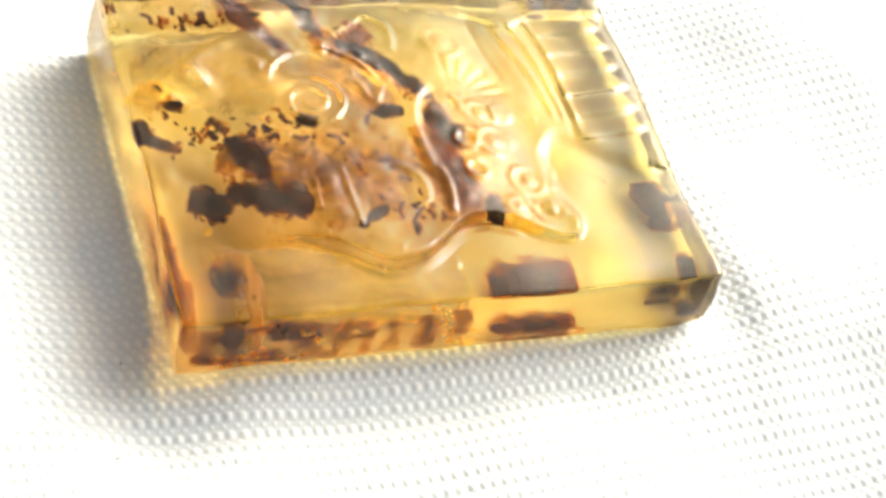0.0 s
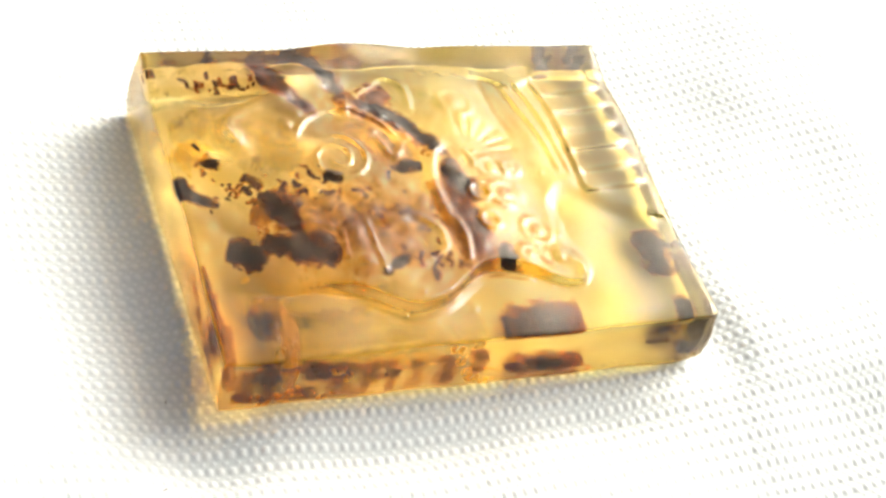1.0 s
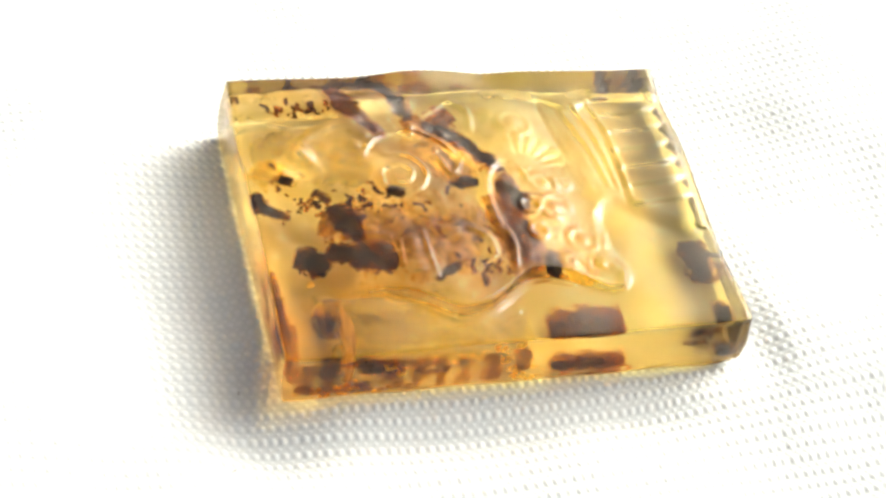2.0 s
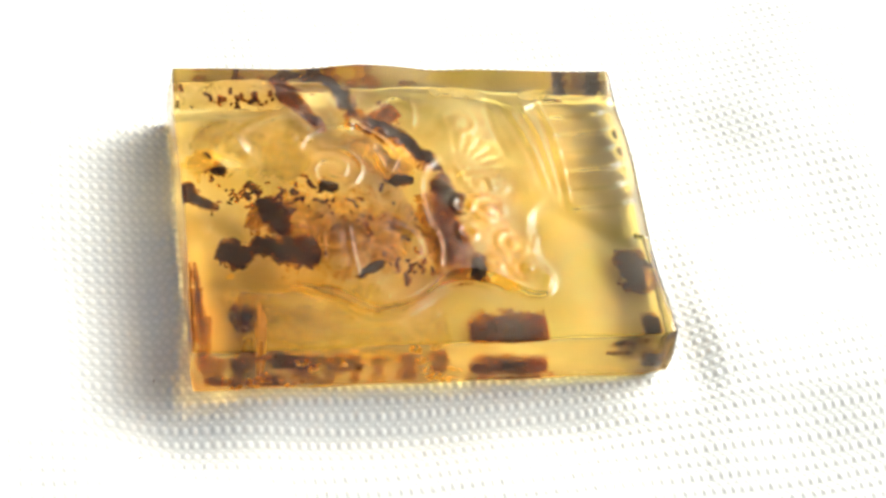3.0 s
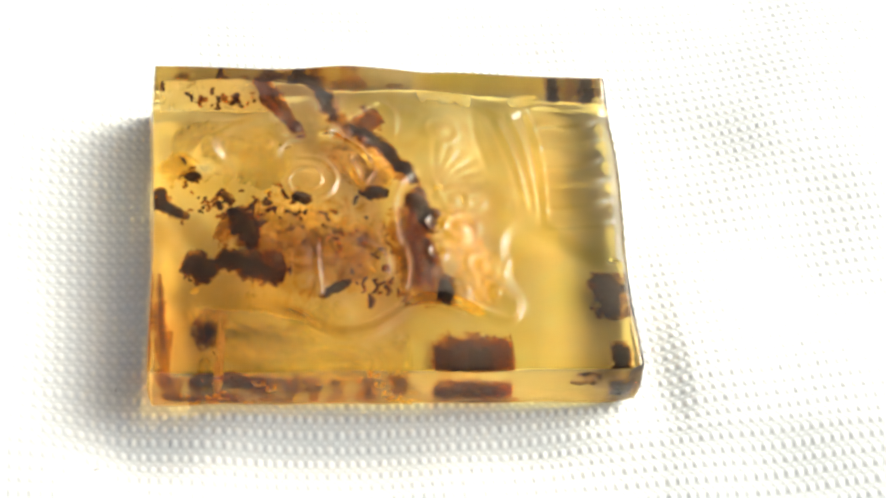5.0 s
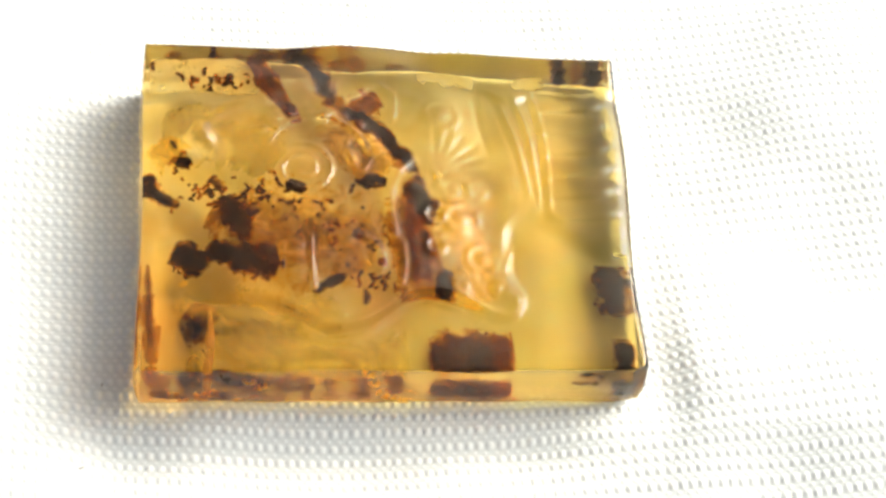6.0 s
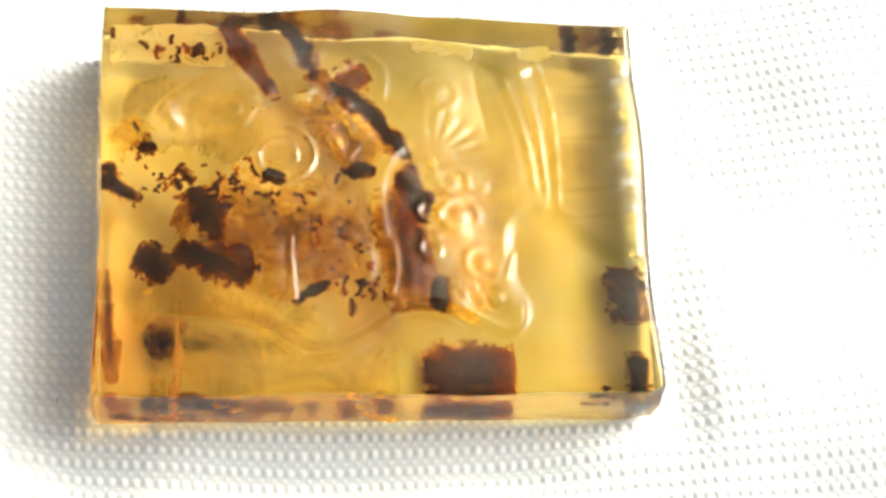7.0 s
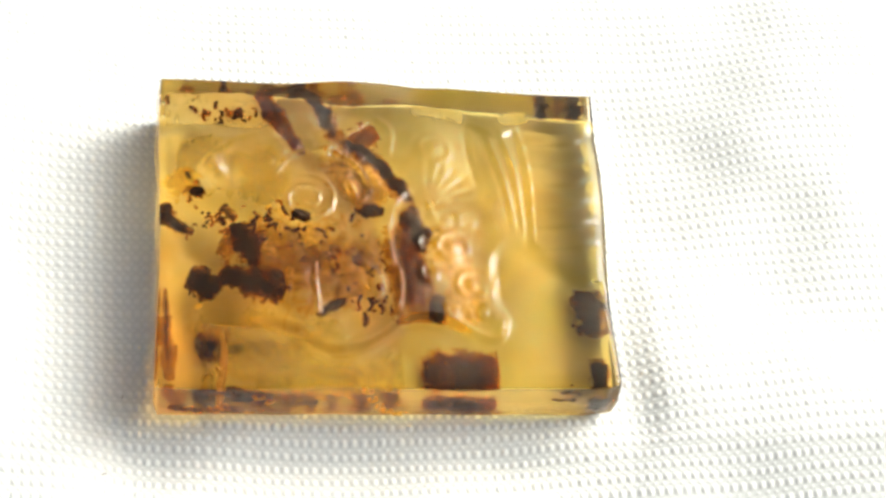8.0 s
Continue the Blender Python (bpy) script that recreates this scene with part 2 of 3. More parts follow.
def distance(x, y, line):
    """How far the places are from a line, and how far along it (0 to 1) the nearest point is."""
    best, where = np.full(x.shape, 1e9), np.zeros(x.shape)
    count = len(line) - 1
    for k, (a, b) in enumerate(zip(line, line[1:])):
        dx, dy = b[0] - a[0], b[1] - a[1]
        t = np.clip(((x - a[0]) * dx + (y - a[1]) * dy) / max(dx * dx + dy * dy, 1e-12), 0, 1)
        d = np.hypot(x - a[0] - t * dx, y - a[1] - t * dy)
        where = np.where(d < best, (k + t) / count, where)
        best = np.minimum(best, d)
    return best, where


def ridge(x, y, points, width, height, steps=8):
    d, t = distance(x, y, curve_points(points, steps))
    width, height = width * 0.98, height * 0.37
    return height * np.exp(-(d / width) ** 2) * np.clip(np.minimum(t, 1 - t) * 8 + 0.45, 0, 1)


def spiral(cx, cy, r0, r1, start, turns):
    n = max(6, int(turns * 10))
    return [(cx + (r0 + (r1 - r0) * k / n) * math.cos(radians(start) + k / n * turns * math.tau),
             cy + (r0 + (r1 - r0) * k / n) * math.sin(radians(start) + k / n * turns * math.tau)) for k in range(n + 1)]


WAVE = [(-14, -7.9), (-12.3, -8.0), (-9.8, -8.2), (-8.1, -8.7), (-6.4, -9.8), (-5.2, -10.4), (-3.0, -10.0), (-1.3, -8.9), (0.5, -7.6), (2.3, -7.4), (4.0, -7.9),
        (6.2, -9.0), (7.3, -9.2), (7.9, -8.6)]
SHELF = [(8.1, -7.5), (7.5, -5.6), (7.4, -3.6), (7.7, -1.8), (9.0, -0.7), (10.4, -0.9), (11.7, -1.9), (13.0, -2.7), (15.0, -3.8)]


def relief(x, y):
    """The carving, in mm over the slab's plain top."""
    # the figure stands over the plain ground in front of it
    border = curve_points(WAVE + SHELF)
    d, t = distance(x, y, border)
    bx, by = np.array([q[0] for q in border]), np.array([q[1] for q in border])
    inside = np.zeros(x.shape, bool)
    px, py = np.concatenate([bx, [30, 30, -30, -30]]), np.concatenate([by, [-4.2, 20, 20, -8.3]])
    for k in range(len(px)):
        x0, y0, x1, y1 = px[k - 1], py[k - 1], px[k], py[k]
        if y0 != y1:
            inside ^= ((y0 > y) != (y1 > y)) & (x < (x1 - x0) * (y - y0) / (y1 - y0) + x0)
    z = (0.78 - 0.5 * step(x - 5.0, 5) - 0.06 * step(x - 11.5, 6)) * step(np.where(inside, d, -d) + 0.1, 1.0 + 0.9 * step(x - 8.5, 2)) * step(x + 12.0, 9) * step(11.5 - y, 4)
    z += ridge(x, y, WAVE[2:] + SHELF[:1], 0.24, 0.6) + ridge(x, y, [(a, b - 0.75) for a, b in WAVE[3:11]], 0.2, 0.4)
    z += ridge(x, y, [(-14.5, -8.2), (-12.3, -8.5), (-9.3, -8.3)], 0.3, -0.25)
    # neck band with its rolled edge and the curls beside it
    z += ridge(x, y, [(0.8, 3.6), (-0.3, 2.2), (-0.8, 0), (-0.7, -2.1), (-0.5, -4.0)], 0.42, 0.5)
    z += ridge(x, y, [(-0.1, -3.4), (0, -5.6), (-0.3, -7.2)], 0.28, 0.35)
    z += ridge(x, y, [(1.0, 2.6), (0.5, -0.5), (1.0, -3.5), (1.1, -6.6)], 1.1, 0.3)
    z += ridge(x, y, spiral(2.4, -1.3, 0.95, 0.55, 60, 0.9), 0.18, 0.34)
    z += ridge(x, y, spiral(2.4, -3.9, 0.9, 0.5, 60, 0.9), 0.18, 0.32)
    z += ridge(x, y, [(2.4, 2.7), (2.8, 1.9), (2.6, 1.2)], 0.2, 0.25)
    # nicks in the plain ground
    for nx, ny, turn in ((-8.2, -10.3, 0.3), (-5.8, -11.0, 1.1), (-5.2, -10.6, 0.2), (-1.0, -10.9, 0.8)):
        z += ridge(x, y, [(nx, ny), (nx + 0.5 * math.cos(turn), ny + 0.5 * math.sin(turn))], 0.12, 0.2)
    chips = random.Random(8)
    for _ in range(26):
        nx, ny, turn, long = chips.uniform(-15, 13), chips.choice((chips.uniform(-12.4, -8), chips.uniform(-8, 9))), chips.uniform(0, math.pi), chips.uniform(0.1, 0.45)
        z += ridge(x, y, [(nx, ny), (nx + long * math.cos(turn), ny + long * math.sin(turn))], 0.1, chips.uniform(0.08, 0.2), 2)
    # pillar
    z += ridge(x, y, [(-8.4, -3.8), (-8.5, -5.2), (-8.6, -6.4)], 0.18, 0.3)
    z += ridge(x, y, [(-6.5, -3.1), (-6.45, -5.4), (-6.3, -7.6)], 0.18, 0.32)
    z += ridge(x, y, [(-7.5, -3.6), (-7.5, -7.2)], 0.8, 0.5)
    z += ridge(x, y, [(-14.2, -3.1), (-11.5, -3.0), (-8.6, -3.3)], 0.22, 0.25)
    z += ridge(x, y, [(-5.4, -3.4), (-3.2, -3.0), (-1.6, -4.2), (-1.7, -6.0), (-3.4, -7.0)], 0.3, 0.3)
    # scroll and its beaded collar
    z += ridge(x, y, spiral(-7.0, 2.6, 0.45, 2.4, 200, 1.75), 0.17, 0.4, 3)
    z += ridge(x, y, spiral(-6.0, 3.4, 3.9, 3.8, 10, 0.42), 0.2, 0.36, 3)
    for k in range(9):
        a = radians(12 + 17 * k)
        z += 0.11 * bell(x, y, -6.0 + 4.6 * math.cos(a), 3.4 + 4.5 * math.sin(a), 0.4, 0.4)
    z += ridge(x, y, [(-3.6, 4.2), (-2.9, 2.5), (-1.9, 4.0)], 0.25, 0.3)
    # a facet beside the brow leans towards the light
    z += bell(x, y, -13.2, 4.4, 2.2, 1.5, 20) * (0.08 * (y - 4.4) - 0.12 * (x + 13.2))
    # smooth brow, leaf and fin at the back
    z += ridge(x, y, [(-14.5, 6.4), (-14.2, 5.5), (-13.6, 4.5)], 0.4, 0.6) + 0.7 * bell(x, y, -14.3, 6.0, 3.0, 2.6, 15) + 0.3 * bell(x, y, -10.6, 6.0, 2.6, 2.4, 15) + 0.3 * bell(x, y, -14.6, 5.2, 1.2, 1.2) + 0.3 * bell(x, y, -9.6, 8.5, 3.2, 1.6, -50)
    z += ridge(x, y, [(-13.6, 3.3), (-11.5, 4.0), (-9.7, 3.9)], 0.3, -0.25)
    z += ridge(x, y, [(-14.8, 5.0), (-13.7, 6.8), (-11.8, 8.0), (-9.4, 8.8)], 0.5, 0.5)
    z += ridge(x, y, [(-4.8, 10.6), (-3.6, 12.6), (-1.8, 13.5), (0.4, 13.7)], 0.6, 0.1)
    z += ridge(x, y, [(-4.2, 8.8), (-2.8, 9.8), (-1.4, 10.7), (-0.2, 9.4), (-0.4, 7.2)], 0.28, 0.32)
    for k in range(7):
        z += 0.35 * ridge(x, y, [(-3.9 + 0.4 * k, 9.0 + 0.27 * k), (-3.7 + 0.4 * k, 8.3 + 0.27 * k)], 0.14, -0.2)
    z += 0.45 * bell(x, y, -5.2, 7.2, 0.7, 0.7) - 0.3 * bell(x, y, -5.0, 7.0, 0.3, 0.3)
    # feathered breast: rings and rays
    for cx, cy, r in ((4.3, -1.4, 1.3), (5.7, -4.7, 1.2), (4.3, -6.9, 0.8), (6.4, -7.2, 1.0), (4.0, 1.1, 1.1), (3.3, 7.9, 1.4), (5.6, 1.2, 0.7)):
        z += ridge(x, y, spiral(cx, cy, r, r * 0.85, 40 + 70 * cx, 0.85), 0.28, 0.17, 3)
        z += 0.1 * bell(x, y, cx, cy, r * 0.5, r * 0.5)
    for a in (8, 24, 40, 56, 72, 88):
        c, s = math.cos(radians(a)), math.sin(radians(a))
        z += ridge(x, y, [(2.6 + 1.7 * c, 2.6 + 1.7 * s), (2.6 + 4.1 * c, 2.6 + 4.1 * s)], 0.26, -0.15)
    z += ridge(x, y, [(7.8, -3.7), (7.3, -5.2)], 0.2, 0.26) + 0.16 * bell(x, y, 7.6, -7.6, 0.6, 0.7) + 0.14 * bell(x, y, 6.6, -7.0, 0.5, 0.7)
    # long plumes
    z += ridge(x, y, [(6.0, 10.2), (6.2, 7.4), (6.8, 4.2)], 0.3, -0.14)
    z += ridge(x, y, [(7.4, 9.6), (8.2, 6.8), (8.8, 4.0), (9.1, 1.0)], 0.34, -0.12) + ridge(x, y, [(7.9, 9.6), (8.7, 6.6), (9.25, 3.8), (9.5, 1.0)], 0.18, 0.18)
    z += ridge(x, y, [(8.5, 10.4), (9.3, 7.4), (9.7, 4.0), (10.0, 0.6)], 0.34, -0.12) + ridge(x, y, [(9.0, 10.2), (9.75, 7.2), (10.1, 4.0), (10.3, 0.4)], 0.18, 0.18)
    z += ridge(x, y, [(9.9, 10.8), (10.4, 8.0), (10.6, 4.6), (10.5, -0.7)], 0.36, -0.14) + ridge(x, y, [(10.5, 10.4), (10.95, 7.6), (11.1, 4.4), (10.95, -0.6)], 0.22, 0.24)
    # row of overlapping scales
    lap = (y + 1.4 - 0.10 * (x - 11)) / 2.0
    part_of = lap - np.floor(lap)
    end = 15.9 - 1.3 * (2 * part_of - 1) ** 2
    z += 0.13 * step(part_of - 0.11, 0.22) * (1 - step(part_of - 0.6, 0.8)) * step(x - 11.0, 1.1) * step(end - x, 1.6) * step(lap, 0.3) * step(5.6 - lap, 0.5)
    z -= 0.05 * step(x - end - 0.2, 1.4) * step(lap, 0.5) * step(5.6 - lap, 0.5)
    # tool marks all over the figure
    marks = random.Random(3)
    rough = np.zeros(x.shape)
    for _ in range(16):
        turn, length, phase = marks.uniform(0, math.pi), marks.uniform(0.9, 2.4), marks.uniform(0, math.tau)
        across = x * math.cos(turn) + y * math.sin(turn)
        rough += length * np.sin(math.tau * across / length + phase + 1.3 * np.sin(0.8 * (x * math.sin(turn) - y * math.cos(turn)) + phase))
    z += 0.0034 * rough * step(np.where(inside, d, -d) - 0.8, 1.6) * (1 - 0.75 * step(x - 2.5, 3)) * step(10.8 - x, 3)
    return z


def back_facet(x, y):
    """The back rim is ground to a slope, which reaches further in as a scoop; in mm."""
    def bend(d):
        return 0.5 * (d + np.sqrt(d * d + 0.012))

    rim = 11.05 + 0.02 * x - 0.45 * step(-6.0 - x, 5) - 1.3 * np.exp(-((x - 8.7) / 1.7) ** 2) - 0.5 * np.exp(-((x - 14.0) / 2.0) ** 2) + 0.5 * np.exp(-((x + 2.0) / 3.0) ** 2)
    start = 8.6 + 1.9 * step(x + 4.0, 6) + 0.1 * np.sin(x)
    start = np.minimum(start, rim - 0.5)
    rise = (0.9 - 0.62 * step(x + 6.5, 5) + 0.2 * np.exp(-((x - 9.4) / 3.6) ** 2)) * (bend(y - start) - bend(y - rim)) / np.clip(rim - start, 1.2, 4)
    return 0.07 - rise


def back_edge(x):
    """How high the back edge stands, in mm."""
    return 6.05 + 0.42 * np.exp(-((x + 4.3) / 3.0) ** 2) - 0.32 * np.exp(-((x - 2.4) / 2.2) ** 2) + 0.2 * step(x - 8, 8)


def plain_top(x, y):
    u, v = (x + 18) / 35.5, (y + 13) / 27
    z = (1 - u) * (1 - v) * 5.15 + u * (1 - v) * 5.75 + u * v * 5.7 + (1 - u) * v * 5.1
    return z + 0.25 * bell(x, y, 2, 3, 12, 8)


def spaced(length, rough=0.125, edge=(0, 0.03, 0.07, 0.12, 0.18, 0.25, 0.33, 0.43)):
    inner = np.linspace(edge[-1] + rough, length - edge[-1] - rough, int(length / rough))
    return np.concatenate([edge, inner, length - np.array(edge[::-1])]) / length


def slab_mesh():
    us, vs = spaced(36.0), spaced(27.0)
    nu, nv = len(us), len(vs)
    u, v = np.meshgrid(us, vs)

    def quad(bl, br, tr, tl):
        bl, br, tr, tl = (np.array(c, float) for c in (bl, br, tr, tl))
        U, V = u[..., None], v[..., None]
        return (1 - U) * (1 - V) * bl + U * (1 - V) * br + U * V * tr + (1 - U) * V * tl

    def cut(p, keep):
        """The front right corner is ground off."""
        over = np.clip(p[..., 0] * 0.45 - p[..., 1] * 0.89 - keep, 0, None)
        p[..., 0] -= over * 0.45
        p[..., 1] += over * 0.89
        return p

    bottom = quad((-18.0, -13.6), (17.25, -12.85), (17.5, 14.2), (-18.95, 13.9))
    top = quad((-18.2, -13.6), (16.85, -13.1), (17.45, 14.1), (-18.65, 13.75))
    bottom, top = cut(bottom, 19.1), cut(top, 18.75)
    # the back bows out
    for face in (bottom, top):
        face[..., 1] += 0.55 * v ** 3 * np.exp(-((face[..., 0] - 1.0) / 12.0) ** 2)
    # the sides are not quite straight
    top[..., 1] += v * 0.12 * np.sin(top[..., 0] * 0.35 + 1) - (1 - v) * 0.08 * np.sin(top[..., 0] * 0.4)
    top[..., 0] += u * 0.18 * np.sin(top[..., 1] * 0.32) + (1 - u) * 0.12 * np.sin(top[..., 1] * 0.3 + 2)
    edge = np.minimum(np.minimum(u, 1 - u) * 36, np.minimum(v, 1 - v) * 27)
    r = 0.3
    drop = r - np.sqrt(np.clip(r * r - np.clip(r - edge, 0, r) ** 2, 0, None))
    # the right rim is rounded more
    rim = np.clip(0.6 - (1 - u) * 36, 0, 0.6)
    drop = np.maximum(drop, 0.6 - np.sqrt(np.clip(0.36 - rim * rim, 0, None)))
    soft = step(edge - 0.7, 0.9)
    x, y = top[..., 0], top[..., 1]
    height = plain_top(x, y) + relief(x, y) * soft * step(13.2 - y, 1.5) - back_facet(x, y) - 0.22 * np.clip(1.1 - v * 27, 0, None) + 0.05 * np.sin(x * 0.9 + np.sin(y * 0.7))
    height += (back_edge(x) - height) * step(y - 12.7, 3.2) - drop
    low = 0.3 - np.sqrt(np.clip(0.09 - np.clip(0.3 - edge, 0, 0.3) ** 2, 0, None))
    bx, by = bottom[..., 0], bottom[..., 1]
    under = 0.18 + low + 0.07 * np.sin(bx * 0.8 + 1.5 * np.sin(by * 0.5)) + 0.06 * np.sin(by * 1.3 + np.sin(bx * 0.9))
    # the underside is ground off at the cut corner
    under += 0.6 * step(bx * 0.62 - by * 0.78 - 20.2, 1.6)
    top = np.concatenate([top, height[..., None]], -1).reshape(-1, 3)
    bottom = np.concatenate([bottom, under[..., None]], -1).reshape(-1, 3)
    index = np.arange(nu * nv).reshape(nv, nu)
    ring = np.concatenate([index[0, :-1], index[:-1, -1], index[-1, :0:-1], index[:0:-1, 0]])
    outward = np.stack([top[ring, 0] / 18, top[ring, 1] / 14], -1) ** 7
    outward /= np.linalg.norm(outward, axis=1, keepdims=True) + 1e-9
    levels, points = [ring + nu * nv], [top, bottom]
    count = 2 * nu * nv
    for k in range(1, 8):
        t = k / 8
        side = bottom[ring] * (1 - t) + top[ring] * t
        arc = np.cumsum(np.linalg.norm(np.diff(top[ring], axis=0, append=top[ring][:1]), axis=1))
        bulge = 0.16 * math.sin(math.pi * t) + 0.05 * np.sin(arc * 0.9 + 3 * t) * math.sin(math.pi * t)
        side[:, :2] += outward * bulge[:, None]
        points.append(side)
        levels.append(np.arange(count, count + len(ring)))
        count += len(ring)
    levels.append(ring)
    face = np.stack([index[:-1, :-1], index[:-1, 1:], index[1:, 1:], index[1:, :-1]], -1).reshape(-1, 4)
    quads = [face, face[:, ::-1] + nu * nv]
    for a, b in zip(levels, levels[1:]):
        quads.append(np.stack([a, np.roll(a, -1), np.roll(b, -1), b], -1))
    mesh = bpy.data.meshes.new("body")
    build_mesh(mesh, np.concatenate(points) * MM, np.concatenate(quads), True)
    mesh.set_sharp_from_angle(angle=radians(38))
    mesh.materials.append(AMBER)
    mesh.materials.append(AMBER_BASE)
    mesh.materials.append(AMBER_SIDE)
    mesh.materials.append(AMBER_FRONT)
    slot = np.zeros(len(mesh.polygons), np.int32)
    slot[len(face):2 * len(face)] = 1
    slot[2 * len(face):] = 2
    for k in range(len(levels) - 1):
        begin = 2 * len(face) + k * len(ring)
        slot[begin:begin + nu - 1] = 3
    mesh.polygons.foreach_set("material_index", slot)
    return mesh


slab = tagged(new("amber_carving"), "polished golden amber slab with carved relief on cloth", "amber carving")
part("body", slab_mesh(), slab)


# ---- what the amber holds ----
def fragment_mesh(name, points, width, thick, material, ragged=0.5, seed=0, taper=0.5, upright=False):
    """A ragged flattened piece along a line of (x, y, z) in mm; an upright one runs down a wall that faces the back."""
    span = sum((Vector(b) - Vector(a)).length for a, b in zip(points, points[1:]))
    line = curve_points(points, max(5, int(span / 0.11 / (len(points) - 1))))
    rounds, count = 20, len(line)
    vertices, quads, torn = [], [], []
    width *= 1.25
    for k, p in enumerate(line):
        t = k / (count - 1)
        ahead = line[min(k + 1, count - 1)] - line[max(k - 1, 0)]
        across, through_it = (Vector((1, 0, 0)), Vector((0, 1, 0))) if upright else (Vector((-ahead.y, ahead.x, 0)).normalized(), Vector((0, 0, 1)))
        swell = (1 - taper) + taper * math.sin(math.pi * min(max(t, 0.02), 0.98)) ** 0.7
        if k in (0, count - 1):
            swell = 0.05
        for j in range(rounds):
            a = math.tau * j / rounds
            probe = Vector((p.x * 0.9 + math.cos(a) * 0.8, (p.y + p.z * upright) * 0.9 + math.sin(a) * 0.8, seed * 7.3))
            wide = max(0.15, 1 + ragged * (noise.noise(probe * 1.1) + 0.8 * noise.noise(probe * 2.7) + 0.7 * noise.noise(probe * 6.1)))
            vertices.append(p + across * (math.cos(a) * width * swell * wide) + through_it * (math.sin(a) * thick * swell * (1 + 0.3 * noise.noise(probe * 2))))
            torn.append(max(abs(math.cos(a)), abs(2 * t - 1) ** 3))
    for k in range(count - 1):
        for j in range(rounds):
            a, b = k * rounds + j, k * rounds + (j + 1) % rounds
            quads.append((a, b, b + rounds, a + rounds))
    mesh = bpy.data.meshes.new(name)
    ends = [tuple(range(rounds - 1, -1, -1)), tuple(range((count - 1) * rounds, count * rounds))]
    mesh.from_pydata([v * MM for v in vertices], [], quads + ends)
    mesh.polygons.foreach_set("use_smooth", [True] * len(mesh.polygons))
    mesh.attributes.new("torn", "FLOAT", "POINT").data.foreach_set("value", torn)
    mesh.materials.append(material)
    return mesh


def fragment(name, points, width, thick, material, label="", ragged=0.5, seed=0, taper=0.5, upright=False):
    """points: (x, y) or (x, y, z) in mm; without a height it lies just under the carved face."""
    full = [(*p, float(plain_top(*p)) - 0.52) if len(p) == 2 else p for p in points]
    return part(name, fragment_mesh(name, full, width, thick, material, ragged, seed, taper, upright), slab, label)


DARK, RUST = "black charred bark fragment", "reddish brown bark streak"
SOFT, PALE, GLOW = "soft brown stain inside the amber", "pale yellow flaky crack", "bright golden cloud and painted glow"
# long dark crooked strand, with reddish rims
fragment("bark_strand", [(-8.2, 13.8), (-6.8, 13.4), (-6.0, 12.2), (-5.2, 10.4), (-4.6, 9.1)], 0.66, 0.3, BLACK, DARK, 0.4, 1)
fragment("bark_strand", [(-3.9, 8.7), (-3.0, 8.2), (-1.8, 7.2), (-0.5, 5.7), (0.6, 4.2), (1.3, 2.3)], 0.6, 0.3, BLACK, DARK, 0.45, 2)
fragment("bark_strand", [(1.1, 2.8), (1.4, 1.0), (1.8, -0.2), (2.3, -1.6)], 0.8, 0.3, BLACK, DARK, 0.45, 3)
fragment("bark_strand", [(2.7, -5.2), (3.0, -6.6), (3.4, -7.8)], 0.55, 0.3, BLACK, DARK, 0.45, 5)
for k, (side, wide, material) in enumerate(((-0.55, 0.22, RED), (-0.15, 0.26, RED), (0.22, 0.2, BROWN), (0.58, 0.22, RED))):
    fragment("bark_strand", [(-10.4 + side, 13.4, 4.75), (-10.2 + side, 12.2, 4.75), (-9.2 + side, 10.6, 4.7), (-8.3 + side * 0.8, 9.0, 4.6), (-7.4 + side * 0.5, 7.6, 4.55)], wide, 0.18, material, RUST, 0.4, 6 + 200 * k)
fragment("bark_strand", [(-11.0, 13.0, 4.8), (-10.0, 13.5, 4.85), (-8.6, 13.7, 4.9)], 0.36, 0.2, BROWN, RUST, 0.5, 206)
for k, line in enumerate(([(-4.9, 10.2), (-4.0, 8.8), (-3.0, 8.0)], [(-3.6, 8.8), (-2.0, 7.6), (-0.4, 5.9), (1.2, 3.4)])):
    fragment("bark_film", [(*p, 4.0) for p in line], 0.62, 0.12, HALO, RUST, 0.6, 80 + k, 0.3)
fragment("bark_film", [(-3.1, 8.6, 4.2), (-2.0, 9.6, 4.3), (-1.0, 10.2, 4.2)], 0.9, 0.12, RED, RUST, 0.5, 83, 0.3)
# brown neck
fragment("bark_strand", [(0.7, 1.6), (1.0, -1.0), (1.2, -3.6), (1.5, -6.6)], 0.62, 0.2, RED, RUST, 0.45, 96, 0.4)
fragment("bark_film", [(0.4, 1.2, 4.2), (0.7, -1.5, 4.2), (1.0, -4.0, 4.2), (1.2, -7.4, 4.1)], 1.35, 0.2, HALO, RUST, 0.3, 4, 0.2)
fragment("bark_strand", [(1.9, -1.8), (1.7, -3.4), (2.2, -5.0)], 0.5, 0.2, BROWN, RUST, 0.5, 94)
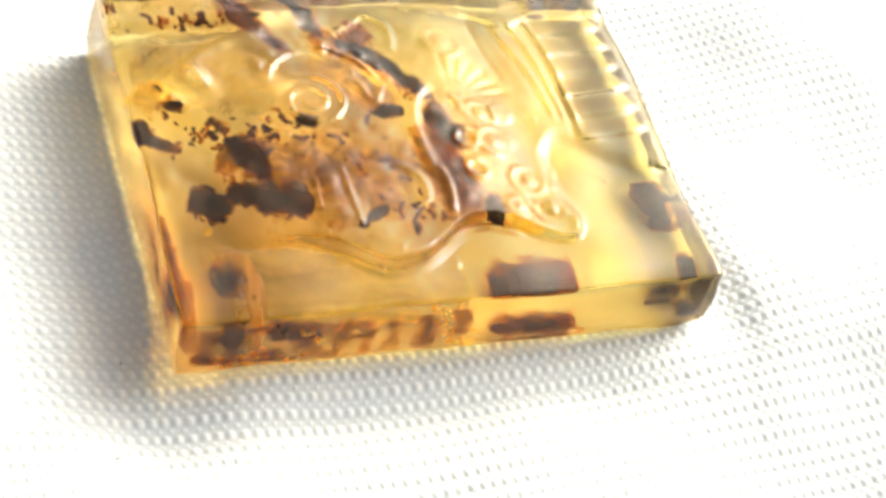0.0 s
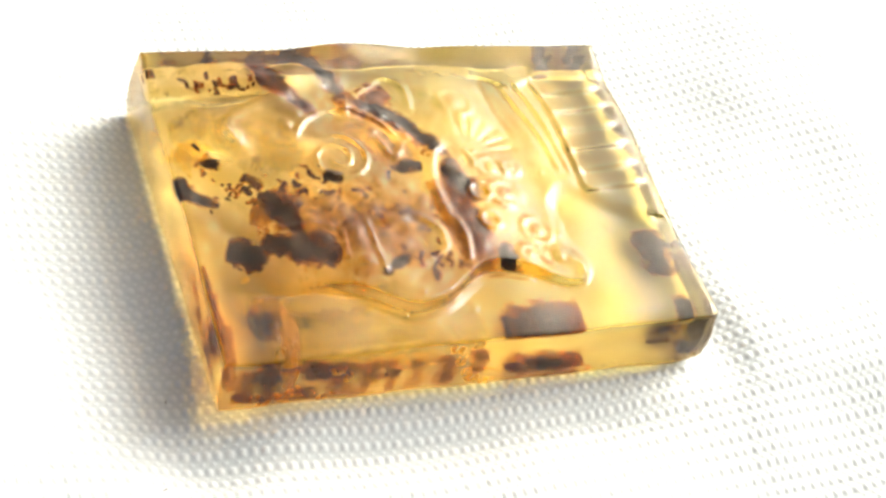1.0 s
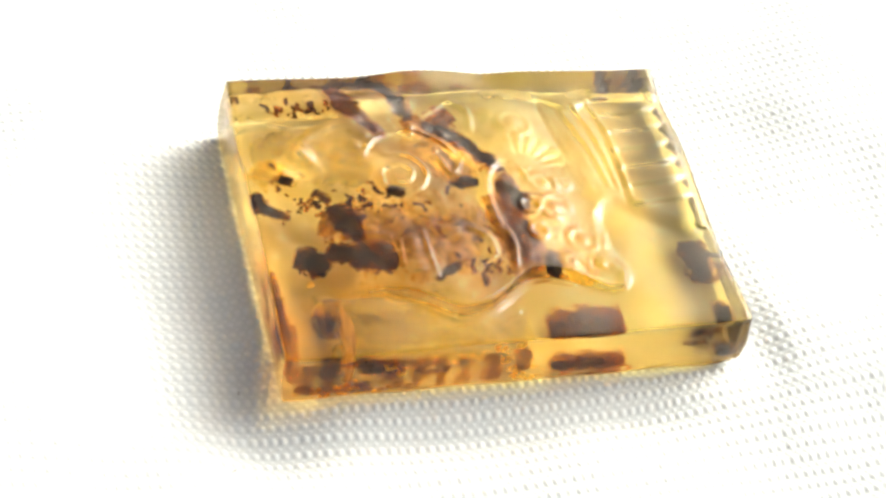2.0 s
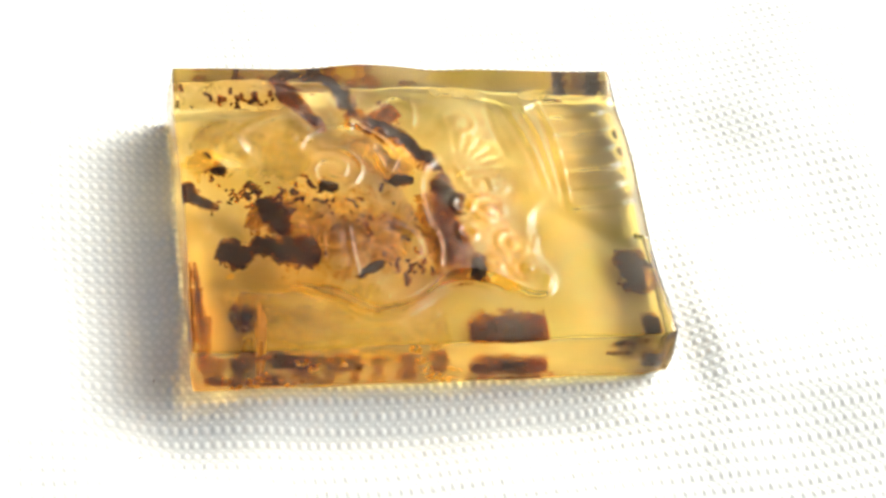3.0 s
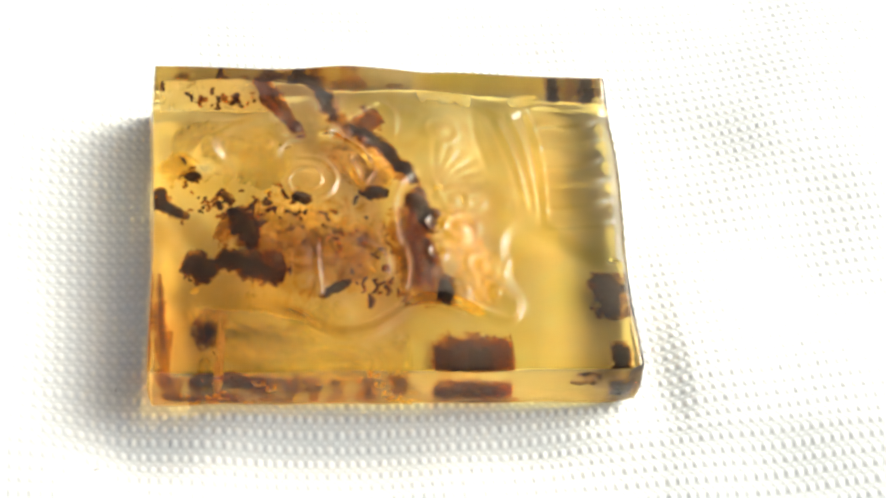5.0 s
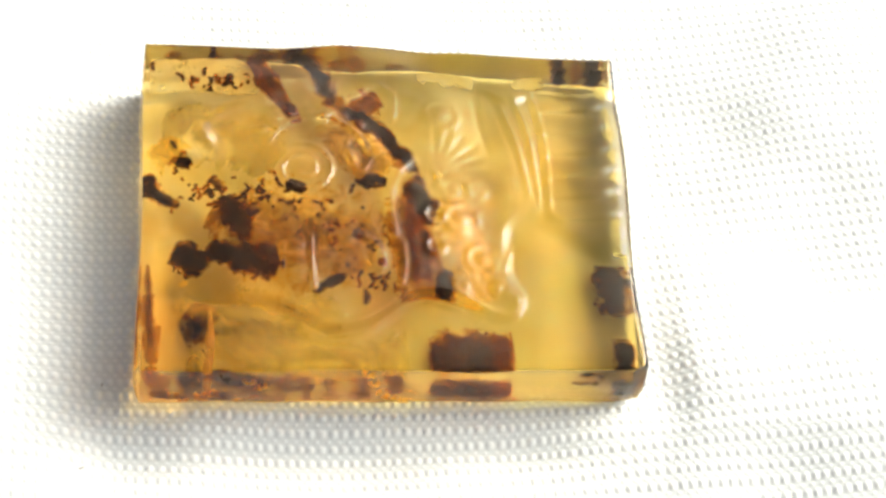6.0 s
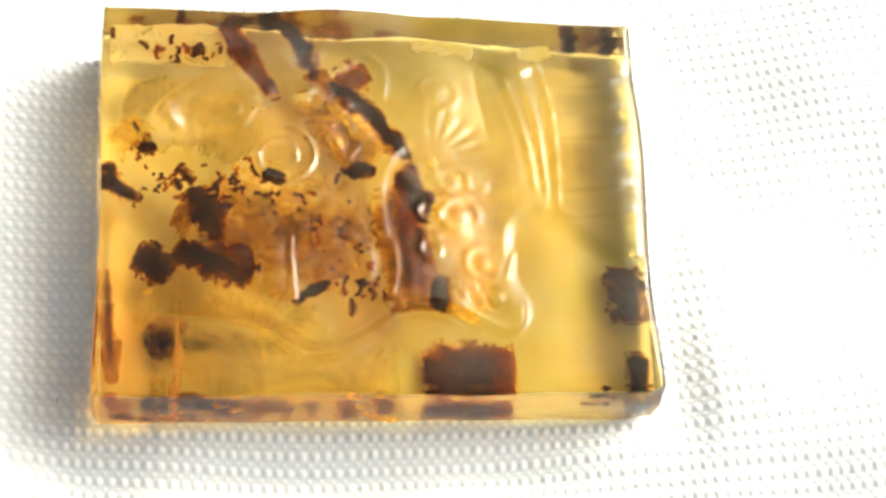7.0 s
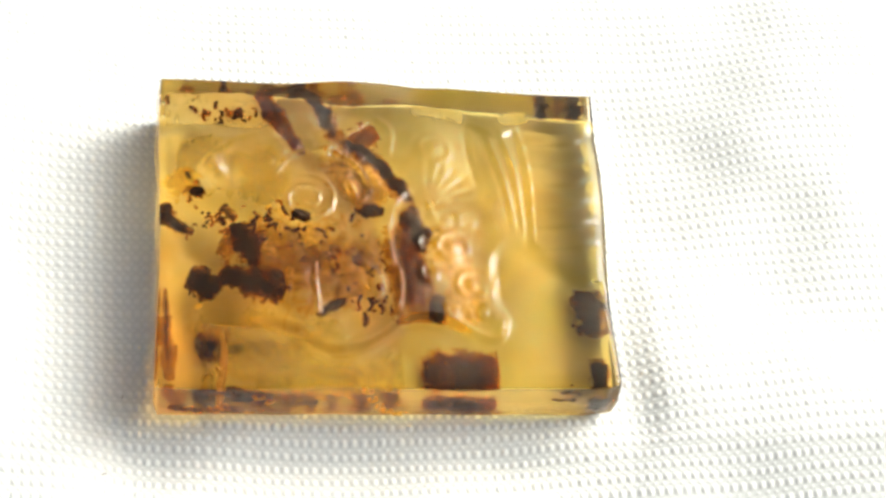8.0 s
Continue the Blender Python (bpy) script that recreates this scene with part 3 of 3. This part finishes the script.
# large black piece and its neighbours
fragment("bark_piece", [(-16.2, -4.0), (-15.3, -4.4), (-14.4, -5.2), (-13.8, -5.9)], 1.05, 0.3, BLACK, DARK, 0.35, 7)
fragment("bark_piece", [(-13.7, -3.5), (-12.4, -4.1), (-11.0, -4.6), (-9.6, -5.2), (-8.7, -5.9)], 1.1, 0.3, BLACK, DARK, 0.35, 8, 0.3)
fragment("bark_piece", [(-10.4, -3.6), (-9.4, -4.0), (-8.6, -4.3)], 0.6, 0.25, BROWN, RUST, 0.4, 9)
fragment("bark_piece", [(-12.3, 0.9), (-11.8, -0.7), (-11.3, -1.9), (-11.0, -3.2)], 0.85, 0.3, BLACK, DARK, 0.5, 10)
fragment("bark_piece", [(-17.9, 2.7), (-17.7, 1.3), (-17.0, 0.4), (-15.6, 0.1)], 0.48, 0.25, BLACK, DARK, 0.6, 11)
fragment("bark_piece", [(-3.2, 1.8), (-1.9, 2.2), (-0.6, 2.0)], 0.5, 0.25, BLACK, DARK, 0.6, 12)
fragment("bark_piece", [(-8.2, 1.7), (-7.3, 1.6), (-6.6, 1.4)], 0.45, 0.25, BLACK, DARK, 0.6, 13)
fragment("bark_piece", [(-6.2, -7.5), (-5.3, -6.6), (-3.9, -5.9)], 0.36, 0.2, BLACK, DARK, 0.5, 14)
fragment("bark_piece", [(-16.0, 3.3), (-15.5, 3.7), (-14.9, 4.0)], 0.45, 0.25, BLACK, DARK, 0.7, 15)
fragment("bark_piece", [(-16.4, 5.6), (-15.9, 4.8)], 0.14, 0.12, BLACK, DARK, 0.4, 16)
fragment("bark_piece", [(-13.6, 2.2), (-12.4, 1.0)], 0.4, 0.2, BROWN, RUST, 0.6, 17)
fragment("bark_film", [(-13.4, -0.2, 4.1), (-12.0, -0.8, 4.1), (-10.4, -1.4, 4.1)], 1.2, 0.12, HALO, RUST, 0.7, 95, 0.3)
for k, (x, y, long, lean, wide) in enumerate(((-2.7, -6.9, 1.5, 0.1, 0.24), (-2.0, -6.3, 0.6, -0.2, 0.14), (-1.5, -6.2, 1.0, 0.25, 0.17), (-1.05, -5.8, 0.5, -0.1, 0.2), (-0.7, -6.4, 0.7, 0.15, 0.13))):
    fragment("bark_fringe", [(x, y), (x + lean, y - long * 0.5), (x + lean * 0.3, y - long)], wide, 0.15, (BROWN, RED)[k % 2], RUST, 0.6, 20 + k)
# right rim
fragment("bark_piece", [(15.7, -2.9, 1.1), (15.9, -5.0, 1.1), (15.8, -7.4, 1.2)], 1.15, 0.3, BLACK, DARK, 0.4, 30, 0.25)
fragment("bark_piece", [(16.1, -9.1, 1.2), (16.1, -11.9, 1.1)], 0.75, 0.3, BLACK, DARK, 0.45, 31, 0.3)
# block near the front
fragment("bark_block", [(2.3, -10.4, 1.0), (4.0, -10.45, 1.0), (5.8, -10.5, 1.0), (8.1, -10.6, 1.0)], 1.55, 0.15, HALO, RUST, 0.15, 33, 0.02)
fragment("bark_block", [(6.4, -10.6, 0.9), (7.2, -10.6, 0.9), (8.2, -10.65, 0.9)], 1.3, 0.12, RED, RUST, 0.4, 134, 0.2)
fragment("bark_block", [(2.0, -10.6, 0.85), (3.3, -10.6, 0.85), (4.6, -10.65, 0.85)], 1.4, 0.12, BROWN, RUST, 0.35, 97, 0.2)
fragment("bark_block", [(4.3, -10.5, 0.75), (5.5, -10.55, 0.75), (6.8, -10.6, 0.75)], 1.4, 0.12, BLACK, DARK, 0.35, 133, 0.15)
# left rim
fragment("stain", [(-13.8, -6.9, 1.3), (-14.0, -8.4, 0.9), (-14.3, -10.2, 0.7)], 0.95, 0.4, HALO, SOFT, 0.7, 35)
fragment("bark_piece", [(-14.0, -7.6, 1.5), (-14.1, -8.7, 1.2), (-14.3, -9.9, 1.0)], 0.28, 0.3, RED, RUST, 0.6, 135)
fragment("bark_piece", [(-17.75, -4.7, 3.5), (-17.65, -6.2, 3.0), (-17.5, -8.0, 2.4)], 0.16, 0.35, HALO, RUST, 0.6, 43)
fragment("stain", [(-17.6, -6.8, 2.6), (-17.45, -9.2, 2.0), (-17.2, -11.6, 1.4)], 0.42, 0.6, STAIN, SOFT, 0.6, 36)
fragment("bark_strand", [(-17.7, -7.2, 2.4), (-17.5, -9.0, 1.9), (-17.3, -10.6, 1.4)], 0.18, 0.3, HALO, RUST, 0.6, 44)
# front face, from one end to the other, upright: (x at the top, x at the bottom, half width, top, bottom, material)
for k, (x0, x1, wide, top, low, material) in enumerate((
        (-16.9, -16.4, 0.55, 4.4, 0.8, STAIN), (-15.2, -14.8, 0.5, 4.2, 0.5, STAIN), (-12.4, -12.1, 0.75, 4.5, 2.6, BROWN), (-10.9, -10.6, 0.6, 4.3, 1.6, STAIN),
        (-12.3, -12.6, 0.5, 2.2, 0.5, RUSSET), (-8.3, -8.0, 0.8, 4.2, 0.6, RUSSET), (-6.9, -6.5, 0.45, 4.0, 0.5, STAIN), (-5.2, -5.0, 0.7, 3.8, 0.5, RUSSET), (-2.9, -2.8, 0.6, 3.9, 0.5, STAIN),
        (-0.9, -0.6, 0.6, 4.2, 1.6, STAIN), (15.6, 15.7, 0.6, 2.2, 1.5, BROWN))):
    fragment("stain" if material in (HALO, STAIN, RUSSET) else "bark_film", [(x0, -12.98 + 0.012 * x0, top), ((x0 + x1) / 2 + 0.1, -12.96 + 0.012 * x0, (top + low) / 2), (x1, -12.98 + 0.012 * x1, low)], wide, 0.09, material,
             SOFT if material in (HALO, STAIN, RUSSET) else RUST, 0.6, 60 + k, 0.35, upright=True)
fragment("bark_film", [(2.6, -12.95, 0.8), (5.5, -12.9, 1.0), (8.4, -12.88, 0.85)], 0.09, 0.45, RED, RUST, 0.55, 72, 0.35)
fragment("bark_piece", [(11.8, -12.6, 3.5), (12.9, -12.6, 3.7), (14.1, -12.5, 3.5)], 0.3, 0.8, BLACK, DARK, 0.35, 160, 0.35)
scatter = random.Random(11)
for k in range(9):
    x, z = scatter.uniform(-16.5, 2.5), scatter.uniform(0.6, 3.6)
    length, lean = scatter.uniform(0.3, 1.1), scatter.uniform(-0.7, 0.7)
    fragment("stain", [(x, -12.95, z), (x + length * 0.5, -12.92, z + lean * 0.4), (x + length, -12.95, z + lean)],
             scatter.uniform(0.05, 0.09), scatter.uniform(0.15, 0.4), scatter.choice((STAIN, RUSSET)), SOFT, 0.6, 140 + k, 0.3)
fragment("weathered_skin", [(-17.4, -13.22, 2.4), (-14, -13.17, 2.4), (-11, -13.13, 2.4), (-8, -13.1, 2.3)], 0.04, 1.7, SKIN, "mottled brown weathered skin", 0.3, 98, 0.15)
# gold patches paint in the light that glows and flashes at the front
for k, (x, z, long, tall) in enumerate(((-16.4, 0.9, 0.9, 0.5), (-12.6, 0.7, 1.3, 0.5), (0.2, 1.0, 1.3, 0.7), (-14.4, 3.4, 0.45, 1.5), (-9.9, 1.5, 0.7, 0.9))):
    fragment("gold_glow_cloud", [(x - long, -12.5, z), (x, -12.45, z + 0.2), (x + long, -12.5, z)], 0.12, tall, GOLD, GLOW, 0.5, 100 + k, 0.5)
# patches on the back face: (x at the top, x at the bottom, half width, material)
for k, (x0, x1, wide, material) in enumerate(((13.1, 13.3, 0.55, BLACK), (16.2, 16.0, 0.75, BLACK), (14.6, 14.7, 0.5, RUSSET), (-6.9, -8.2, 0.6, BLACK), (-5.6, -6.6, 0.55, HALO), (-9.0, -10.4, 0.4, BROWN),
                                              (-13.5, -13.7, 0.22, BROWN))):
    fragment("bark_film", [(x0, 13.75, 5.3), ((x0 + x1) / 2, 13.85, 3.2), (x1, 13.8, 1.0)], wide, 0.1, material, DARK if material is BLACK else RUST, 0.4, 38 + k * 7, 0.3, upright=True)
# smudges in the back rim
for k, (x, long, wide) in enumerate(((-16.6, 0.7, 0.3), (-13.4, 0.5, 0.35), (-11.6, 0.4, 0.25), (-3.6, 1.6, 0.7), (0.2, 0.8, 0.3))):
    fragment("bark_film", [(x - long, 13.3, 4.5), (x, 13.5, 4.5), (x + long, 13.4, 4.5)], wide, 0.12, HALO, RUST, 0.6, 120 + k, 0.4)
# pale flaky crack along the back
fragment("flake_crack", [(-18.3, 11.6, 4.5), (-15, 11.7, 4.55), (-12.5, 11.7, 4.5), (-9.2, 11.6, 4.4)], 1.15, 0.06, FLAKE, PALE, 0.14, 91, 0.05)
fragment("flake_crack", [(1.8, 12.3, 4.3), (4.0, 12.4, 4.3), (6.2, 12.0, 4.3)], 0.5, 0.05, FLAKE, PALE, 0.4, 92, 0.4)
fragment("flake_crack", [(9.2, 12.0, 4.3), (11.8, 12.6, 4.3)], 0.5, 0.05, FLAKE, PALE, 0.4, 93, 0.4)
# golden clouds
fragment("gold_glow_cloud", [(-17.6, 5.6, 4.2), (-16.6, 4.6, 4.2), (-15.6, 3.6, 4.2)], 1.3, 0.12, GOLD, GLOW, 0.4, 110, 0.4)
fragment("gold_glow_cloud", [(4.0, 1.6, 3.6), (4.6, -1.6, 3.6), (5.4, -4.6, 3.6), (5.6, -7.6, 3.6)], 1.5, 0.12, GOLD, GLOW, 0.6, 111, 0.3)
# thin clouds of russet film
fragment("russet_cloud", [(-12, -1, 3.2), (-8, -1.5, 3.0), (-4, -2.2, 3.2), (-1.5, -4, 3.2)], 3.6, 0.3, RUSSET, "thin russet cloud", 0.35, 40, 0.3)
fragment("russet_cloud", [(-5, 8.5, 3.2), (-2.5, 6.0, 3.2), (-1.2, 3.0, 3.2)], 1.9, 0.3, RUSSET, "thin russet cloud", 0.35, 41, 0.3)

# milky veils of the old resin flow
for k, (points, wide) in enumerate((([(-16.5, -10.6, 2.4), (-8, -11.0, 2.5), (-4, -11.2, 2.5), (0.5, -11.0, 2.4)], 1.6), ([(-16.8, -7.2, 2.2), (-11, -8.2, 2.2), (-4, -8.6, 2.2)], 1.6),
                                    ([(-17, 7.2, 2.4), (-12, 7.4, 2.5), (-8, 5.4, 2.3)], 2.2))):
    fragment("flow_veil", points, wide, 0.1, VEIL, "milky yellow flow veil", 0.45, 150 + k, 0.4)

# crumbs
crumbs = [fragment_mesh("crumb", [(0, 0, 0), (0.16 + 0.1 * k, 0.1 * (k % 2), 0), (0.3 + 0.16 * k, 0.15 - 0.1 * k, 0)], 0.085 + 0.03 * k, 0.08, (DENSE, RED, BLACK, RED, DENSE)[k], 0.8, 50 + k)
          for k in range(5)]
dice = random.Random(5)
# more of them where the wood broke up
for cx, cy, sx, sy, count in ((-13.6, 0.8, 2.6, 1.4, 30), (-9.0, 0.6, 2.8, 1.6, 26), (-3.0, -1.6, 2.2, 2.2, 22), (-6.5, -1.0, 2.4, 1.6, 10), (-14.0, 10.9, 3.2, 1.0, 20), (-2.6, -5.6, 1.8, 1.2, 12), (-15.9, 4.2, 1.0, 1.0, 7)):
    for _ in range(count):
        crumb = part("crumb", dice.choice(crumbs), slab)
        crumb.matrix_basis = pose((cx + dice.gauss(0, sx * 0.55)) * MM, (cy + dice.gauss(0, sy * 0.55)) * MM, (dice.uniform(3.7, 4.6) if cy < 9 else dice.uniform(4.7, 4.9)) * MM, 0, 0, dice.uniform(0, 360))


# gold stress cracks
def crack(x, y, z, size, tilt, turn, seed, material=SPANGLE, ratio=0.6):
    """A thin lens of bright crack, size in mm."""
    bm = bmesh.new()
    bmesh.ops.create_icosphere(bm, subdivisions=3, radius=1)
    for v in bm.verts:
        swell = 1 + 0.4 * noise.noise(v.co * 1.7 + Vector((seed * 3.1, 0, 0)))
        v.co = Vector((v.co.x * size * swell, v.co.y * size * ratio * swell, v.co.z * 0.05)) * MM
    mesh = bpy.data.meshes.new("gold_crack")
    bm.to_mesh(mesh)
    bm.free()
    mesh.polygons.foreach_set("use_smooth", [True] * len(mesh.polygons))
    mesh.materials.append(material)
    part("gold_crack", mesh, slab, "glinting golden stress crack").matrix_basis = pose(x * MM, y * MM, z * MM, tilt, 0, turn)


for k, (x, y, z, size, tilt, turn) in enumerate((
        (-15.6, -12.9, 1.1, 0.6, 60, 10), (-13.6, -12.88, 0.9, 0.9, 40, -20), (-12.88, -12.9, 1.5, 0.9, 55, 15), (-9.6, -12.88, 2.6, 0.6, 70, 40),
        (-10.4, -13.12, 3.4, 0.7, 75, 5), (-11.0, -13.12, 0.7, 0.55, 70, 25), (-14.9, -13.12, 0.6, 0.5, 65, -15), (-2.4, -13.12, 4.3, 0.6, 75, -20), (-1.9, -13.12, 3.1, 0.55, 60, 15),
        (-1.2, -13.12, 2.1, 0.6, 65, 35), (-0.5, -13.08, 1.2, 0.7, 50, -10), (0.3, -13.12, 0.8, 0.55, 40, 0), (-1.0, -13.12, 4.6, 0.45, 80, 10)
        )):
    crack(x, y, z, size, tilt, turn, k)
# one long crack runs over the front edge
crack(-13.25, -10.6, 2.8, 2.0, 83, -86, 20, DULL, 0.95)
crack(-13.5, -12.55, 3.0, 0.22, 88, 4, 21, DULL, 7.0)
for k, (x, y, size, tilt, turn) in enumerate(((-3.4, 4.6, 0.55, 25, 80), (-9.8, 2.9, 0.5, 30, 40), (-8.4, 7.3, 0.45, 20, 10), (3.0, 3.5, 0.6, 35, 60), (4.7, 2.5, 0.5, 25, 100),
                                               (4.9, -0.4, 0.6, 30, 20), (-15.1, -6.2, 0.5, 40, 30), (5.6, -3.1, 0.5, 25, 70), (-2.2, -4.2, 0.4, 30, 120))):
    crack(x, y, 3.3, size * 0.75, tilt, turn, 30 + k, LEAF)
fragment("crumb", [(1.25, 13.7, 5.15), (1.5, 13.75, 5.15)], 0.16, 0.08, BLACK, DARK, 0.5, 90)


# ---- lint on the cloth ----
def lint(x, y, length, turn, seed):
    """A short curled fibre; place and length in mm."""
    c, s = math.cos(radians(turn)), math.sin(radians(turn))
    line = []
    for k in range(4):
        a, b = length * k / 3, 0.05 * math.sin(k * 2.1 + seed)
        px, py = x + a * c - b * s, y + a * s + b * c
        line.append((px, py, float(drape(np.array([px]), np.array([py]))[0]) + 0.05))
    mesh = fragment_mesh("lint_fibre", line, 0.04, 0.03, LINT, 0.2, seed)
    tagged(new("lint_fibre", mesh), "tiny grey lint fibre lying on white cloth", "lint", "lint on the cloth")


for k, (x, y, length, turn) in enumerate(((-20.7, -11.5, 0.3, 60), (-21.9, -17.5, 0.4, 20), (37.5, 3.0, 0.25, -30))):
    lint(x, y, length, turn, 3 + k)
